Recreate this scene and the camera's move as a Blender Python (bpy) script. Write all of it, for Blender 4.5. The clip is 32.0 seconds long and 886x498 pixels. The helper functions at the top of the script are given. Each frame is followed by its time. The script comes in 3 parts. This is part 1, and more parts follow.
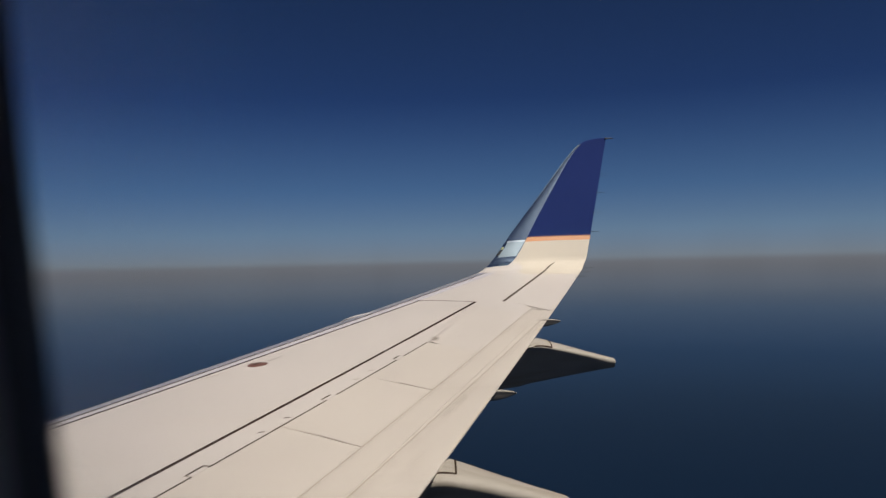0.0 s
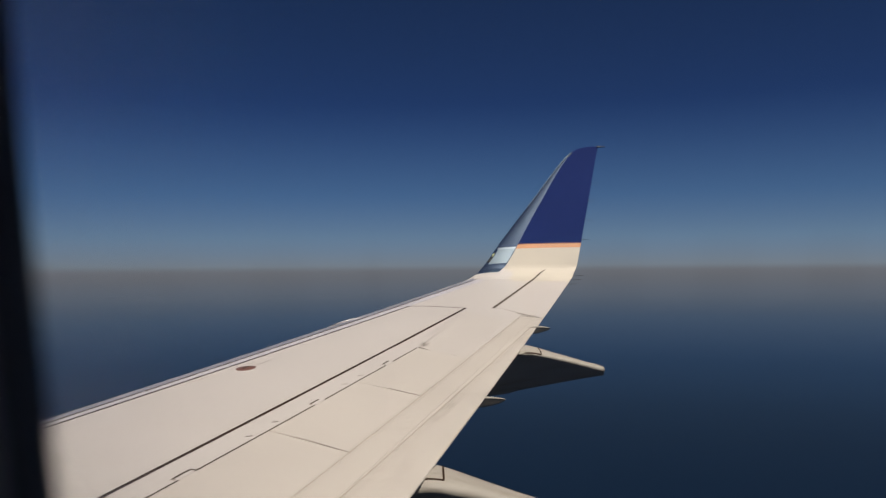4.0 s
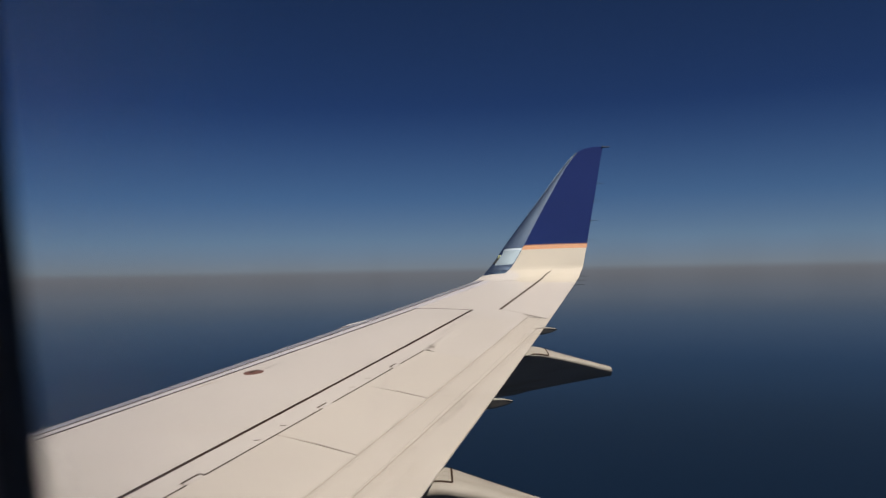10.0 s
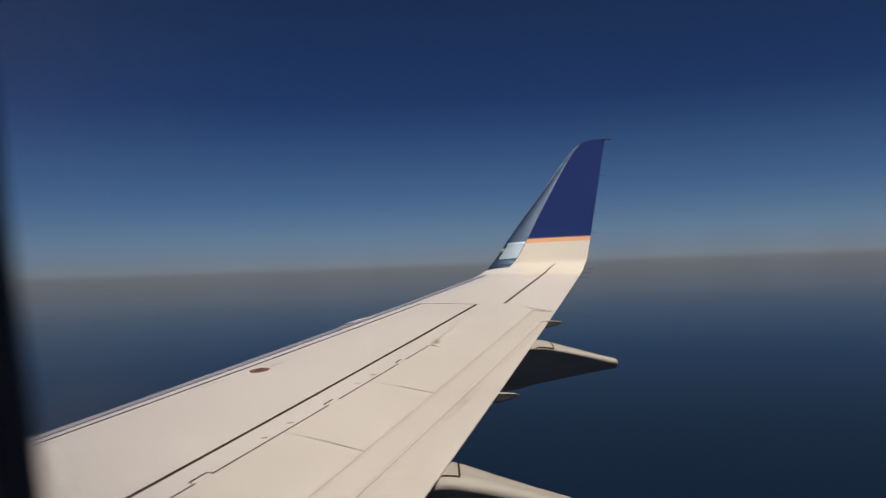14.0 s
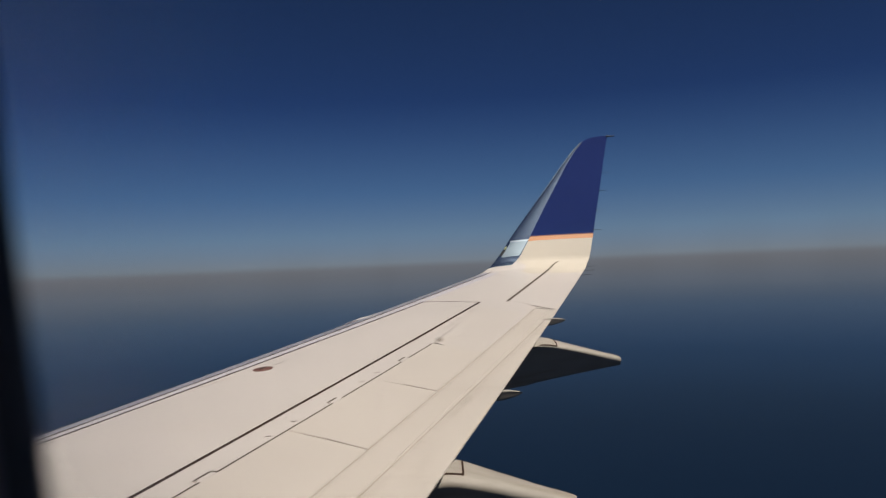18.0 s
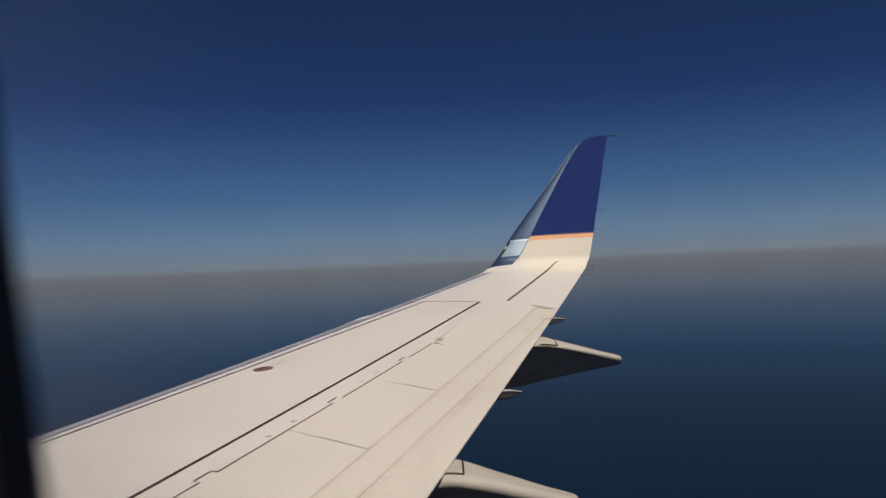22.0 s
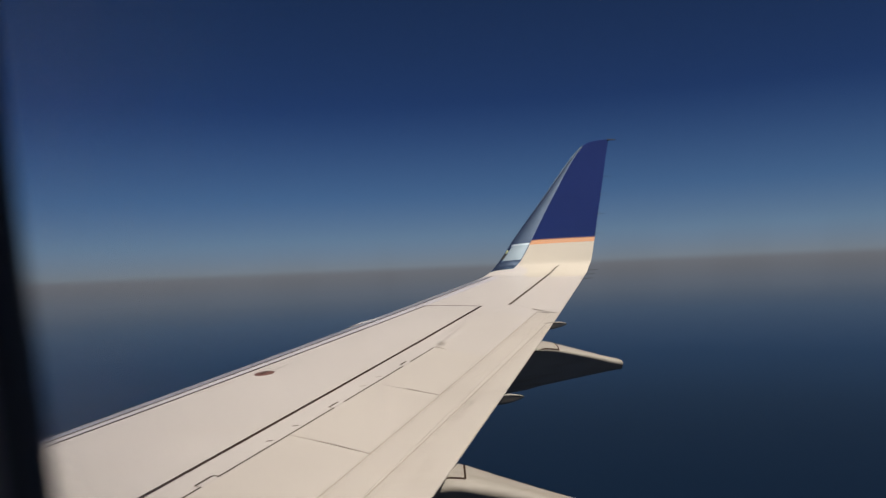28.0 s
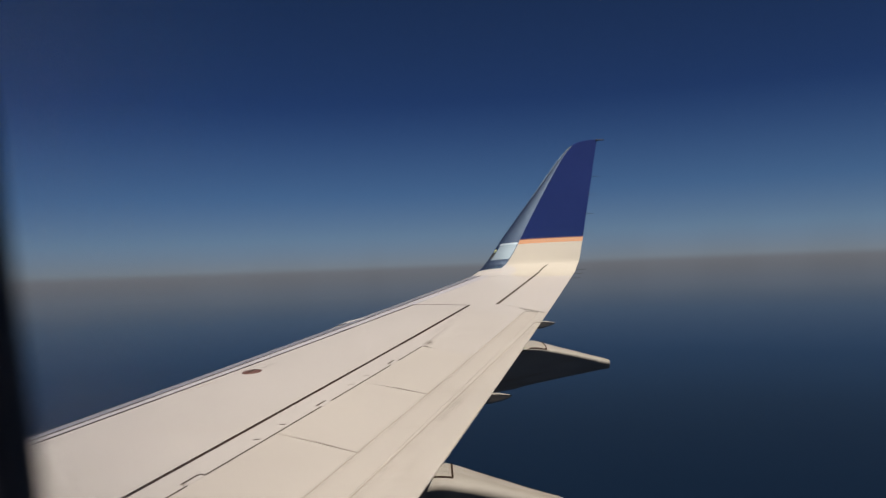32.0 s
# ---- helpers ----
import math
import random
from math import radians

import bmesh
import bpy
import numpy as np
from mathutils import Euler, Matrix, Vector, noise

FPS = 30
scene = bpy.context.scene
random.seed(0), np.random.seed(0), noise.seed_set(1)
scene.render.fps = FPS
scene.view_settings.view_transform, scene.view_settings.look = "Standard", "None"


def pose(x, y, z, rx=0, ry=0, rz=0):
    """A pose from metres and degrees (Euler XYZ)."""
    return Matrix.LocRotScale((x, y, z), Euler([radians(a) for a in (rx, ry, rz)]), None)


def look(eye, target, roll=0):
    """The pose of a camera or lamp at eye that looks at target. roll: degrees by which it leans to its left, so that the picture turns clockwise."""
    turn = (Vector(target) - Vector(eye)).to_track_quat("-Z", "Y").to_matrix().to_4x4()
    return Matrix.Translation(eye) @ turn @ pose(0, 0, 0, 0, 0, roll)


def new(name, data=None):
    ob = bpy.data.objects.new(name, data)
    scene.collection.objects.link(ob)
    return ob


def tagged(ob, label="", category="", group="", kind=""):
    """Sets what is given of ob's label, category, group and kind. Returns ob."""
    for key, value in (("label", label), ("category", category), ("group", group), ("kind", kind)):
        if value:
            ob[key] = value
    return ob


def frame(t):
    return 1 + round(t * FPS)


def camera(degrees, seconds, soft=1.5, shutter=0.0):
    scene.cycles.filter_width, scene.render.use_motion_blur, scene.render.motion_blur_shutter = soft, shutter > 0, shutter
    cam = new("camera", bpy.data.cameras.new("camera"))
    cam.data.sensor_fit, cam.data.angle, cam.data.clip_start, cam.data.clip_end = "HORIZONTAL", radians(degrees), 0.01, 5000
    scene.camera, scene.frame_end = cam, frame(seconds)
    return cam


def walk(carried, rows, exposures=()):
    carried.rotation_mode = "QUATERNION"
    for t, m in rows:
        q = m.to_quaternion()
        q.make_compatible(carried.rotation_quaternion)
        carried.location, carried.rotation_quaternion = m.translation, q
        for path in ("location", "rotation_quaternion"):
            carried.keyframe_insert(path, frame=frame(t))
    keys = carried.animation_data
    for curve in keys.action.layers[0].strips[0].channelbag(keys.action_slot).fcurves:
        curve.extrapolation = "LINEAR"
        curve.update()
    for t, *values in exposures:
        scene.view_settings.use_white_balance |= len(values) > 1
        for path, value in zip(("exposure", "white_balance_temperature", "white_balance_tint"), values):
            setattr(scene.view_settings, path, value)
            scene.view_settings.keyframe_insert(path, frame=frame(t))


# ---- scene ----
# Metres. Airplane axes: x outboard to starboard, y forward, z up; AIR tips them to the true horizon.
AIR = pose(0, 0, 0, -2.0104, 0.712, -0.0125)

cam = camera(56.652, 32.0, soft=1.35)
cam.data.dof.use_dof = True          # a telephone lens of about 3 mm opening, close to the window frame
cam.data.dof.focus_distance = 13.0
cam.data.dof.aperture_fstop = 11.0

PATH = [
    (0.0, 1.7399, 0.0019, -0.0217, 90.912, 1.151, -90.317),
    (0.5, 1.7399, 0.0019, -0.0217, 91.020, 1.140, -90.342),
    (1.0, 1.7399, 0.0017, -0.0217, 91.103, 1.071, -90.265),
    (1.5, 1.7399, 0.0015, -0.0217, 91.296, 1.362, -90.174),
    (2.0, 1.7399, 0.0014, -0.0217, 91.934, 1.193, -90.150),
    (2.5, 1.7399, 0.0021, -0.0217, 91.843, 1.041, -90.476),
    (3.0, 1.7399, 0.0027, -0.0217, 91.669, 0.691, -90.796),
    (3.5, 1.7399, 0.0027, -0.0217, 91.330, 0.431, -90.905),
    (5.5, 1.7399, 0.0023, -0.0217, 91.393, 0.216, -91.095),
    (6.0, 1.7399, 0.0016, -0.0217, 90.877, 0.346, -90.779),
    (6.5, 1.7399, 0.0014, -0.0217, 91.566, 0.793, -90.526),
    (7.0, 1.7399, 0.0018, -0.0217, 91.430, 0.356, -90.675),
    (7.5, 1.7399, 0.0015, -0.0217, 91.105, 0.446, -90.719),
    (8.0, 1.7399, 0.0010, -0.0217, 91.667, 0.419, -90.642),
    (8.5, 1.7399, 0.0009, -0.0217, 91.417, 0.551, -90.632),
    (9.0, 1.7399, 0.0006, -0.0217, 91.335, 0.896, -90.521),
    (9.5, 1.7399, 0.0007, -0.0217, 91.547, 0.930, -90.520),
    (10.0, 1.7399, 0.0007, -0.0217, 91.461, 1.012, -90.538),
    (10.5, 1.7399, 0.0005, -0.0217, 91.522, 1.048, -90.513),
    (11.0, 1.7399, 0.0004, -0.0217, 91.721, 1.259, -90.580),
    (11.5, 1.7399, 0.0002, -0.0216, 91.771, 1.346, -90.638),
    (12.0, 1.7399, -0.0003, -0.0216, 91.566, 1.532, -90.571),
    (12.5, 1.7399, -0.0005, -0.0216, 91.468, 1.943, -90.410),
    (13.0, 1.7399, -0.0007, -0.0216, 91.104, 1.961, -90.259),
    (13.5, 1.7399, -0.0007, -0.0216, 91.637, 1.926, -90.097),
    (14.0, 1.7399, -0.0003, -0.0216, 91.117, 1.976, -90.262),
    (14.5, 1.7399, -0.0004, -0.0216, 91.165, 2.185, -90.185),
    (16.5, 1.7399, -0.0005, -0.0216, 91.164, 2.104, -90.146),
    (17.0, 1.7399, -0.0005, -0.0216, 91.193, 2.204, -90.141),
    (17.5, 1.7399, -0.0003, -0.0216, 91.063, 1.970, -90.146),
    (18.0, 1.7399, -0.0001, -0.0216, 90.986, 2.237, -90.073),
    (18.5, 1.7399, -0.0002, -0.0216, 91.162, 2.045, -90.078),
    (19.0, 1.7399, -0.0002, -0.0216, 91.071, 2.166, -90.081),
    (19.5, 1.7399, -0.0003, -0.0216, 91.108, 2.114, -90.076),
    (20.0, 1.7399, -0.0004, -0.0216, 91.084, 2.192, -90.069),
    (20.5, 1.7399, -0.0005, -0.0216, 91.561, 2.248, -90.030),
    (21.0, 1.7399, -0.0005, -0.0216, 91.088, 2.241, -90.106),
    (21.5, 1.7399, -0.0004, -0.0216, 91.039, 2.349, -90.128),
    (22.0, 1.7399, -0.0004, -0.0216, 90.966, 2.307, -90.063),
    (22.5, 1.7399, -0.0004, -0.0216, 90.909, 2.346, -90.054),
    (23.0, 1.7399, -0.0005, -0.0216, 90.928, 2.436, -90.020),
    (23.5, 1.7399, -0.0003, -0.0216, 90.889, 2.478, -90.058),
    (24.0, 1.7399, -0.0001, -0.0216, 90.593, 2.510, -90.079),
    (24.5, 1.7399, -0.0001, -0.0216, 90.550, 2.598, -90.053),
    (25.0, 1.7399, -0.0001, -0.0216, 90.731, 2.677, -89.974),
    (25.5, 1.7399, 0.0001, -0.0216, 90.998, 2.688, -90.020),
    (27.5, 1.7399, 0.0003, -0.0216, 90.734, 2.551, -89.983),
    (28.0, 1.7399, 0.0003, -0.0216, 91.262, 2.350, -89.969),
    (28.5, 1.7399, 0.0003, -0.0216, 91.437, 2.285, -90.080),
    (29.0, 1.7399, 0.0002, -0.0216, 91.050, 2.086, -90.164),
    (29.5, 1.7399, 0.0005, -0.0217, 91.057, 2.477, -90.156),
    (30.0, 1.7399, 0.0008, -0.0217, 91.050, 2.047, -90.229),
    (30.5, 1.7399, 0.0003, -0.0216, 90.877, 1.678, -90.281),
    (31.0, 1.7399, -0.0004, -0.0216, 90.189, 1.874, -90.285),
    (31.5, 1.7399, -0.0004, -0.0216, 90.607, 2.086, -90.285),
    (32.0, 1.7399, 0.0005, -0.0217, 91.164, 2.071, -90.783),
]
walk(cam, [(r[0], pose(*r[1:])) for r in PATH], exposures=[(0.0, 0.0), (32.0, 0.0)])

# ---- daylight: high sun from behind, a little to port ----
SUN_TO = Vector((-0.35, -0.28, 0.88)).normalized()
world = bpy.data.worlds.new("sky")
scene.world = world
world.use_nodes = True
wn = world.node_tree.nodes
sky = wn.new("ShaderNodeTexSky")
sky.sky_type = "NISHITA"
sky.sun_disc = False
sky.sun_elevation = math.asin(SUN_TO.z)
sky.sun_rotation = math.atan2(SUN_TO.x, SUN_TO.y)
sky.altitude = 13000
sky.air_density = 1.0
sky.dust_density = 0.3
sky.ozone_density = 7.0
wn["Background"].inputs["Strength"].default_value = 0.0625
tone = wn.new("ShaderNodeMix")      # thin, clean air at cruising height: a deeper blue
tone.data_type, tone.blend_type = "RGBA", "MULTIPLY"
tone.inputs[0].default_value = 1.0
tone.inputs[7].default_value = (0.845, 0.94, 1.05, 1)
world.node_tree.links.new(sky.outputs[0], tone.inputs[6])
world.node_tree.links.new(tone.outputs[2], wn["Background"].inputs["Color"])

sun = new("sun", bpy.data.lights.new("sun", "SUN"))
sun.data.energy = 5.0
sun.data.angle = radians(0.53)
sun.data.color = (1.0, 0.92, 0.81)
sun.matrix_world = look((0, 0, 60), Vector((0, 0, 60)) - SUN_TO)


# ---- materials ----
def nodes_of(name):
    m = bpy.data.materials.new(name)
    m.use_nodes = True
    return m, m.node_tree.nodes, m.node_tree.links, m.node_tree.nodes["Principled BSDF"]


def noise_tex(n, l, scale, stretch=(1, 1, 1), detail=4.0, rough=0.55, turn=0.0):
    co = n.new("ShaderNodeTexCoord")
    mp = n.new("ShaderNodeMapping")
    mp.inputs["Scale"].default_value = stretch
    mp.inputs["Rotation"].default_value = (0, 0, radians(turn))
    t = n.new("ShaderNodeTexNoise")
    t.inputs["Scale"].default_value = scale
    t.inputs["Detail"].default_value = detail
    t.inputs["Roughness"].default_value = rough
    l.new(co.outputs["Object"], mp.inputs["Vector"])
    l.new(mp.outputs["Vector"], t.inputs["Vector"])
    return t


def ramp(n, l, src, stops):
    r = n.new("ShaderNodeValToRGB")
    e = r.color_ramp.elements
    while len(e) < len(stops):
        e.new(0.5)
    for el, (at, col) in zip(e, stops):
        el.position = at
        el.color = (*col, 1) if len(col) == 3 else col
    l.new(src, r.inputs["Fac"])
    return r


def mixed(n, l, kind, fac, a, b):
    m = n.new("ShaderNodeMix")
    m.data_type, m.blend_type = "RGBA", kind
    if isinstance(fac, float):
        m.inputs[0].default_value = fac
    else:
        l.new(fac, m.inputs[0])
    for src, sock in ((a, m.inputs[6]), (b, m.inputs[7])):
        if isinstance(src, tuple):
            sock.default_value = (*src, 1)
        else:
            l.new(src, sock)
    return m.outputs[2]


def paint(name, base, rough=0.38, stain=0.10, streak=0.08, bump=0.02, metal=0.0, vary=0.04, coat=0.0, spec=0.5, rvar=0.18):
    """Aircraft paint: broad stains, fine grain, dirt streaks that run with the airflow, faint waviness."""
    m, n, l, bsdf = nodes_of(name)
    dark = tuple(c * (1 - stain) for c in base)
    broad = noise_tex(n, l, 0.9, (1, 0.7, 1), 5.0)
    r1 = ramp(n, l, broad.outputs["Fac"], [(0.35, dark), (0.62, base)])
    fine = noise_tex(n, l, 26.0, (1, 1, 1), 3.0)
    r2 = ramp(n, l, fine.outputs["Fac"], [(0.3, (1 - vary,) * 3), (0.7, (1.0,) * 3)])
    col = mixed(n, l, "MULTIPLY", 1.0, r1.outputs["Color"], r2.outputs["Color"])
    run = noise_tex(n, l, 3.2, (3.2, 0.22, 1), 6.0, 0.65)
    r3 = ramp(n, l, run.outputs["Fac"], [(0.50, (1.0, 1.0, 1.0)), (0.78, (1 - 2.2 * streak, 1 - 2.5 * streak, 1 - 3.0 * streak))])
    col = mixed(n, l, "MULTIPLY", 1.0, col, r3.outputs["Color"])
    info = n.new("ShaderNodeObjectInfo")
    r4 = ramp(n, l, info.outputs["Random"], [(0.0, (1 - vary,) * 3), (1.0, (1.0, 1.0, 1.0))])
    col = mixed(n, l, "MULTIPLY", 1.0, col, r4.outputs["Color"])
    l.new(col, bsdf.inputs["Base Color"])
    r5 = ramp(n, l, fine.outputs["Fac"], [(0.2, (rough * (1 - rvar),) * 3), (0.8, (min(1, rough * (1 + rvar)),) * 3)])
    l.new(r5.outputs["Color"], bsdf.inputs["Roughness"])
    bsdf.inputs["Metallic"].default_value = metal
    bsdf.inputs["Coat Weight"].default_value = coat
    bsdf.inputs["Specular IOR Level"].default_value = spec
    wave = noise_tex(n, l, 2.6, (1, 1, 1), 2.0)
    b = n.new("ShaderNodeBump")
    b.inputs["Strength"].default_value = 0.25
    b.inputs["Distance"].default_value = bump
    l.new(wave.outputs["Fac"], b.inputs["Height"])
    l.new(b.outputs["Normal"], bsdf.inputs["Normal"])
    return m


GREY = paint("grey_wing_paint", (0.566, 0.524, 0.497), rough=0.42, stain=0.05, streak=0.035, bump=0.010, vary=0.015)
SPOILER = paint("grey_spoiler_paint", (0.556, 0.509, 0.463), rough=0.45, stain=0.05, streak=0.04, bump=0.006, vary=0.02)
COVER = paint("grey_cover_paint", (0.552, 0.509, 0.474), rough=0.43, stain=0.06, streak=0.035, bump=0.008, vary=0.01)
FLAP = paint("grey_flap_paint", (0.562, 0.513, 0.462), rough=0.42, stain=0.09, streak=0.055, bump=0.006, vary=0.02)
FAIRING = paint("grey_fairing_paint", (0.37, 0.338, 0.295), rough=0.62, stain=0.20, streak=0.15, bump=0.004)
WHITE = paint("white_winglet_paint", (0.625, 0.572, 0.492), rough=0.7, stain=0.04, streak=0.025, bump=0.004, coat=0.0, spec=0.12)
BLUE = paint("blue_winglet_paint", (0.0155, 0.0290, 0.127), rough=0.6, stain=0.07, streak=0.03, bump=0.0006, coat=0.0, spec=0.012, vary=0.012)
ORANGE = paint("orange_band_paint", (0.60, 0.27, 0.11), rough=0.5, stain=0.05, streak=0.02, bump=0.002)
MAROON = paint("dark_red_line_paint", (0.16, 0.035, 0.022), rough=0.5, stain=0.1, streak=0.02, bump=0.001)
POLISHED = paint("polished_aluminium", (0.66, 0.66, 0.74), rough=0.34, stain=0.08, streak=0.02, bump=0.002, metal=0.7)
SLATPAINT = paint("pale_slat_paint", (0.56, 0.535, 0.575), rough=0.35, stain=0.05, streak=0.03, bump=0.004)
SEAL = paint("dark_sealant", (0.038, 0.021, 0.014), rough=0.9, stain=0.4, streak=0.05, bump=0.004, spec=0.06)
SEALFAINT = paint("weathered_sealant", (0.120, 0.096, 0.078), rough=0.9, stain=0.4, streak=0.10, bump=0.004, spec=0.08)
SEALWORN = paint("worn_seam", (0.29, 0.25, 0.215), rough=0.9, stain=0.4, streak=0.12, bump=0.004, spec=0.1)
GRIME2 = paint("faint_joint", (0.505, 0.455, 0.400), rough=0.8, stain=0.25, streak=0.10, bump=0.004, spec=0.2)
GRIME = paint("grimy_joint", (0.375, 0.335, 0.295), rough=0.8, stain=0.25, streak=0.10, bump=0.004, spec=0.2)
RED = paint("red_brown_cap_paint", (0.17, 0.075, 0.06), rough=0.5, stain=0.3, streak=0.06, bump=0.004)
WICK = paint("black_wick", (0.02, 0.02, 0.022), rough=0.6, stain=0.2, streak=0.02, bump=0.001)
BELLY = paint("grey_fuselage_paint", (0.45, 0.45, 0.46), rough=0.4, stain=0.08, streak=0.05, bump=0.006)
LINING = paint("pale_cabin_lining", (0.50, 0.50, 0.53), rough=0.7, stain=0.10, streak=0.02, bump=0.002)
BRIGHT = paint("pale_housing_and_glint", (0.66, 0.82, 0.93), rough=0.24, stain=0.25, streak=0.06, bump=0.008, metal=0.6)
PODGREY = paint("weathered_grey_metal", (0.48, 0.47, 0.48), rough=0.5, stain=0.15, streak=0.05, bump=0.003)
EDGEMETAL = paint("winglet_edge_metal", (0.42, 0.56, 0.77), rough=0.178, stain=0.16, streak=0.04, bump=0.006, metal=0.95, vary=0.004, rvar=0.10)
RUBBER = paint("black_window_rubber", (0.14, 0.14, 0.16), rough=0.6, stain=0.2, streak=0.02, bump=0.001)
RIM = paint("grey_window_rim", (0.34, 0.32, 0.30), rough=0.6, stain=0.1, streak=0.02, bump=0.001)


def clear(name, gloss, tint, rough):
    m, n, l, bsdf = nodes_of(name)
    n.remove(bsdf)
    tr, gl, mx = n.new("ShaderNodeBsdfTransparent"), n.new("ShaderNodeBsdfGlossy"), n.new("ShaderNodeMixShader")
    tr.inputs["Color"].default_value = (*tint, 1)
    gl.inputs["Roughness"].default_value = rough
    mx.inputs["Fac"].default_value = gloss
    l.new(tr.outputs[0], mx.inputs[1]), l.new(gl.outputs[0], mx.inputs[2])
    l.new(mx.outputs[0], n["Material Output"].inputs["Surface"])
    return m


PANE = clear("window_acrylic", 0.015, (0.985, 0.985, 0.985), 0.05)


def thin_film(name, shader, colour, scale):
    """A thin film, density stored on its points, for grime, painted shade and glare."""
    m, n, l, bsdf = nodes_of(name)
    n.remove(bsdf)
    tr, df, mx = n.new("ShaderNodeBsdfTransparent"), n.new(shader), n.new("ShaderNodeMixShader")
    df.inputs["Color"].default_value = (*colour, 1)
    att, mul = n.new("ShaderNodeAttribute"), n.new("ShaderNodeMath")
    att.attribute_name = "overlay"
    t = noise_tex(n, l, scale, (1, 1, 1), 5.0)
    r = ramp(n, l, t.outputs["Fac"], [(0.3, (0.75 if scale > 20 else 0.25,) * 3), (0.7, (1.0,) * 3)])
    mul.operation = "MULTIPLY"
    l.new(att.outputs["Fac"], mul.inputs[0])
    l.new(r.outputs["Color"], mul.inputs[1])
    l.new(mul.outputs[0], mx.inputs["Fac"])
    l.new(tr.outputs[0], mx.inputs[1]), l.new(df.outputs[0], mx.inputs[2])
    l.new(mx.outputs[0], n["Material Output"].inputs["Surface"])
    return m


# pale translucent film that stands in for glare near the pane's edge
GLAREFILM = thin_film("glare_pane_edge", "ShaderNodeBsdfTranslucent", (0.93, 0.91, 0.84), 40.0)
# brown film for grime, also for shade painted along the linkage cover's edge
GRIMESHADE = thin_film("thin_grime_shade_film", "ShaderNodeBsdfDiffuse", (0.20, 0.145, 0.095), 7.0)
LENS = paint("lamp_glass", (0.62, 0.66, 0.36), rough=0.12, stain=0.1, streak=0.02, bump=0.001)
RIMGLINT = paint("rim_highlight_metal", (0.42, 0.50, 0.58), rough=0.34, stain=0.2, streak=0.05, bump=0.004, metal=0.5)


def sea_material():
    m, n, l, bsdf = nodes_of("deep_sea_water")
    big = noise_tex(n, l, 0.0011, (1, 2.2, 1), 5.0)
    r = ramp(n, l, big.outputs["Fac"], [(0.3, (0.0026, 0.0080, 0.0190)), (0.7, (0.0036, 0.0105, 0.0240))])
    l.new(r.outputs["Color"], bsdf.inputs["Base Color"])
    bsdf.inputs["Roughness"].default_value = 0.30
    bsdf.inputs["IOR"].default_value = 1.333
    bsdf.inputs["Specular IOR Level"].default_value = 0.3
    swell = noise_tex(n, l, 0.05, (1, 1.7, 1), 6.0)
    b = n.new("ShaderNodeBump")
    b.inputs["Strength"].default_value = 0.16
    b.inputs["Distance"].default_value = 1.5
    l.new(swell.outputs["Fac"], b.inputs["Height"])
    l.new(b.outputs["Normal"], bsdf.inputs["Normal"])
    return m


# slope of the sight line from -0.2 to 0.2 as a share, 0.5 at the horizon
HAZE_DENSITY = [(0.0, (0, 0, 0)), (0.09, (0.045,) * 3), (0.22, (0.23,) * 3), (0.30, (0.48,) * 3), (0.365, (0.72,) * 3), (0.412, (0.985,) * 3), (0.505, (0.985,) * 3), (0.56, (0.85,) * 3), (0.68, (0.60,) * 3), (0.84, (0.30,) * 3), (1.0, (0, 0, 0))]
# emitted colours: painted haze below the horizon, pale low sky above it
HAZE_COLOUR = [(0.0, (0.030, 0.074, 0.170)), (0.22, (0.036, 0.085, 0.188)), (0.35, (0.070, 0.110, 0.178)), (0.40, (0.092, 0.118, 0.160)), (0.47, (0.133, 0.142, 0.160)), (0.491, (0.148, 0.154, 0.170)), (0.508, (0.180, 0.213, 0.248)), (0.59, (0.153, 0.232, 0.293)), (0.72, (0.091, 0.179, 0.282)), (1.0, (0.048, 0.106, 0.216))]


def haze_glow_material():
    """Far haze painted as a glowing sheet over the sea: grey-tan, dense at its flat top and thinning downwards."""
    m, n, l, bsdf = nodes_of("glowing_haze_backdrop")
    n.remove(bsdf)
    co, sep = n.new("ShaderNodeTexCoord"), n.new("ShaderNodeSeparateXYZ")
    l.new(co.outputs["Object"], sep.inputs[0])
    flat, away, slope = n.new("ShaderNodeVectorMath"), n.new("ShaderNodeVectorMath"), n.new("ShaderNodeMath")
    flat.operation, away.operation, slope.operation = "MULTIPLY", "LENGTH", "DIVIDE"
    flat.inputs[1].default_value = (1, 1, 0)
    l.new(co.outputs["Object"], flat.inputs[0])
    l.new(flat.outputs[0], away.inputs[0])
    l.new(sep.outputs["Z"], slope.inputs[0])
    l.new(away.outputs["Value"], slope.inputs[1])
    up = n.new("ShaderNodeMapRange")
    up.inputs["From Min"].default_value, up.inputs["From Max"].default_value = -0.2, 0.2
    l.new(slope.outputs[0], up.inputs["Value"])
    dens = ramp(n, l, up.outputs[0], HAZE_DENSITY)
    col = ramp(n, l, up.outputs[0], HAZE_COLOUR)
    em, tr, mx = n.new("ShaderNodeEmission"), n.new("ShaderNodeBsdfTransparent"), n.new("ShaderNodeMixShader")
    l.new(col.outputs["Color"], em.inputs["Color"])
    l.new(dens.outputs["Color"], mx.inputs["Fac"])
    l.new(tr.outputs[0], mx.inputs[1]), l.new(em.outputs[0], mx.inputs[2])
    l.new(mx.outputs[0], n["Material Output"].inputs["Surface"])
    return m


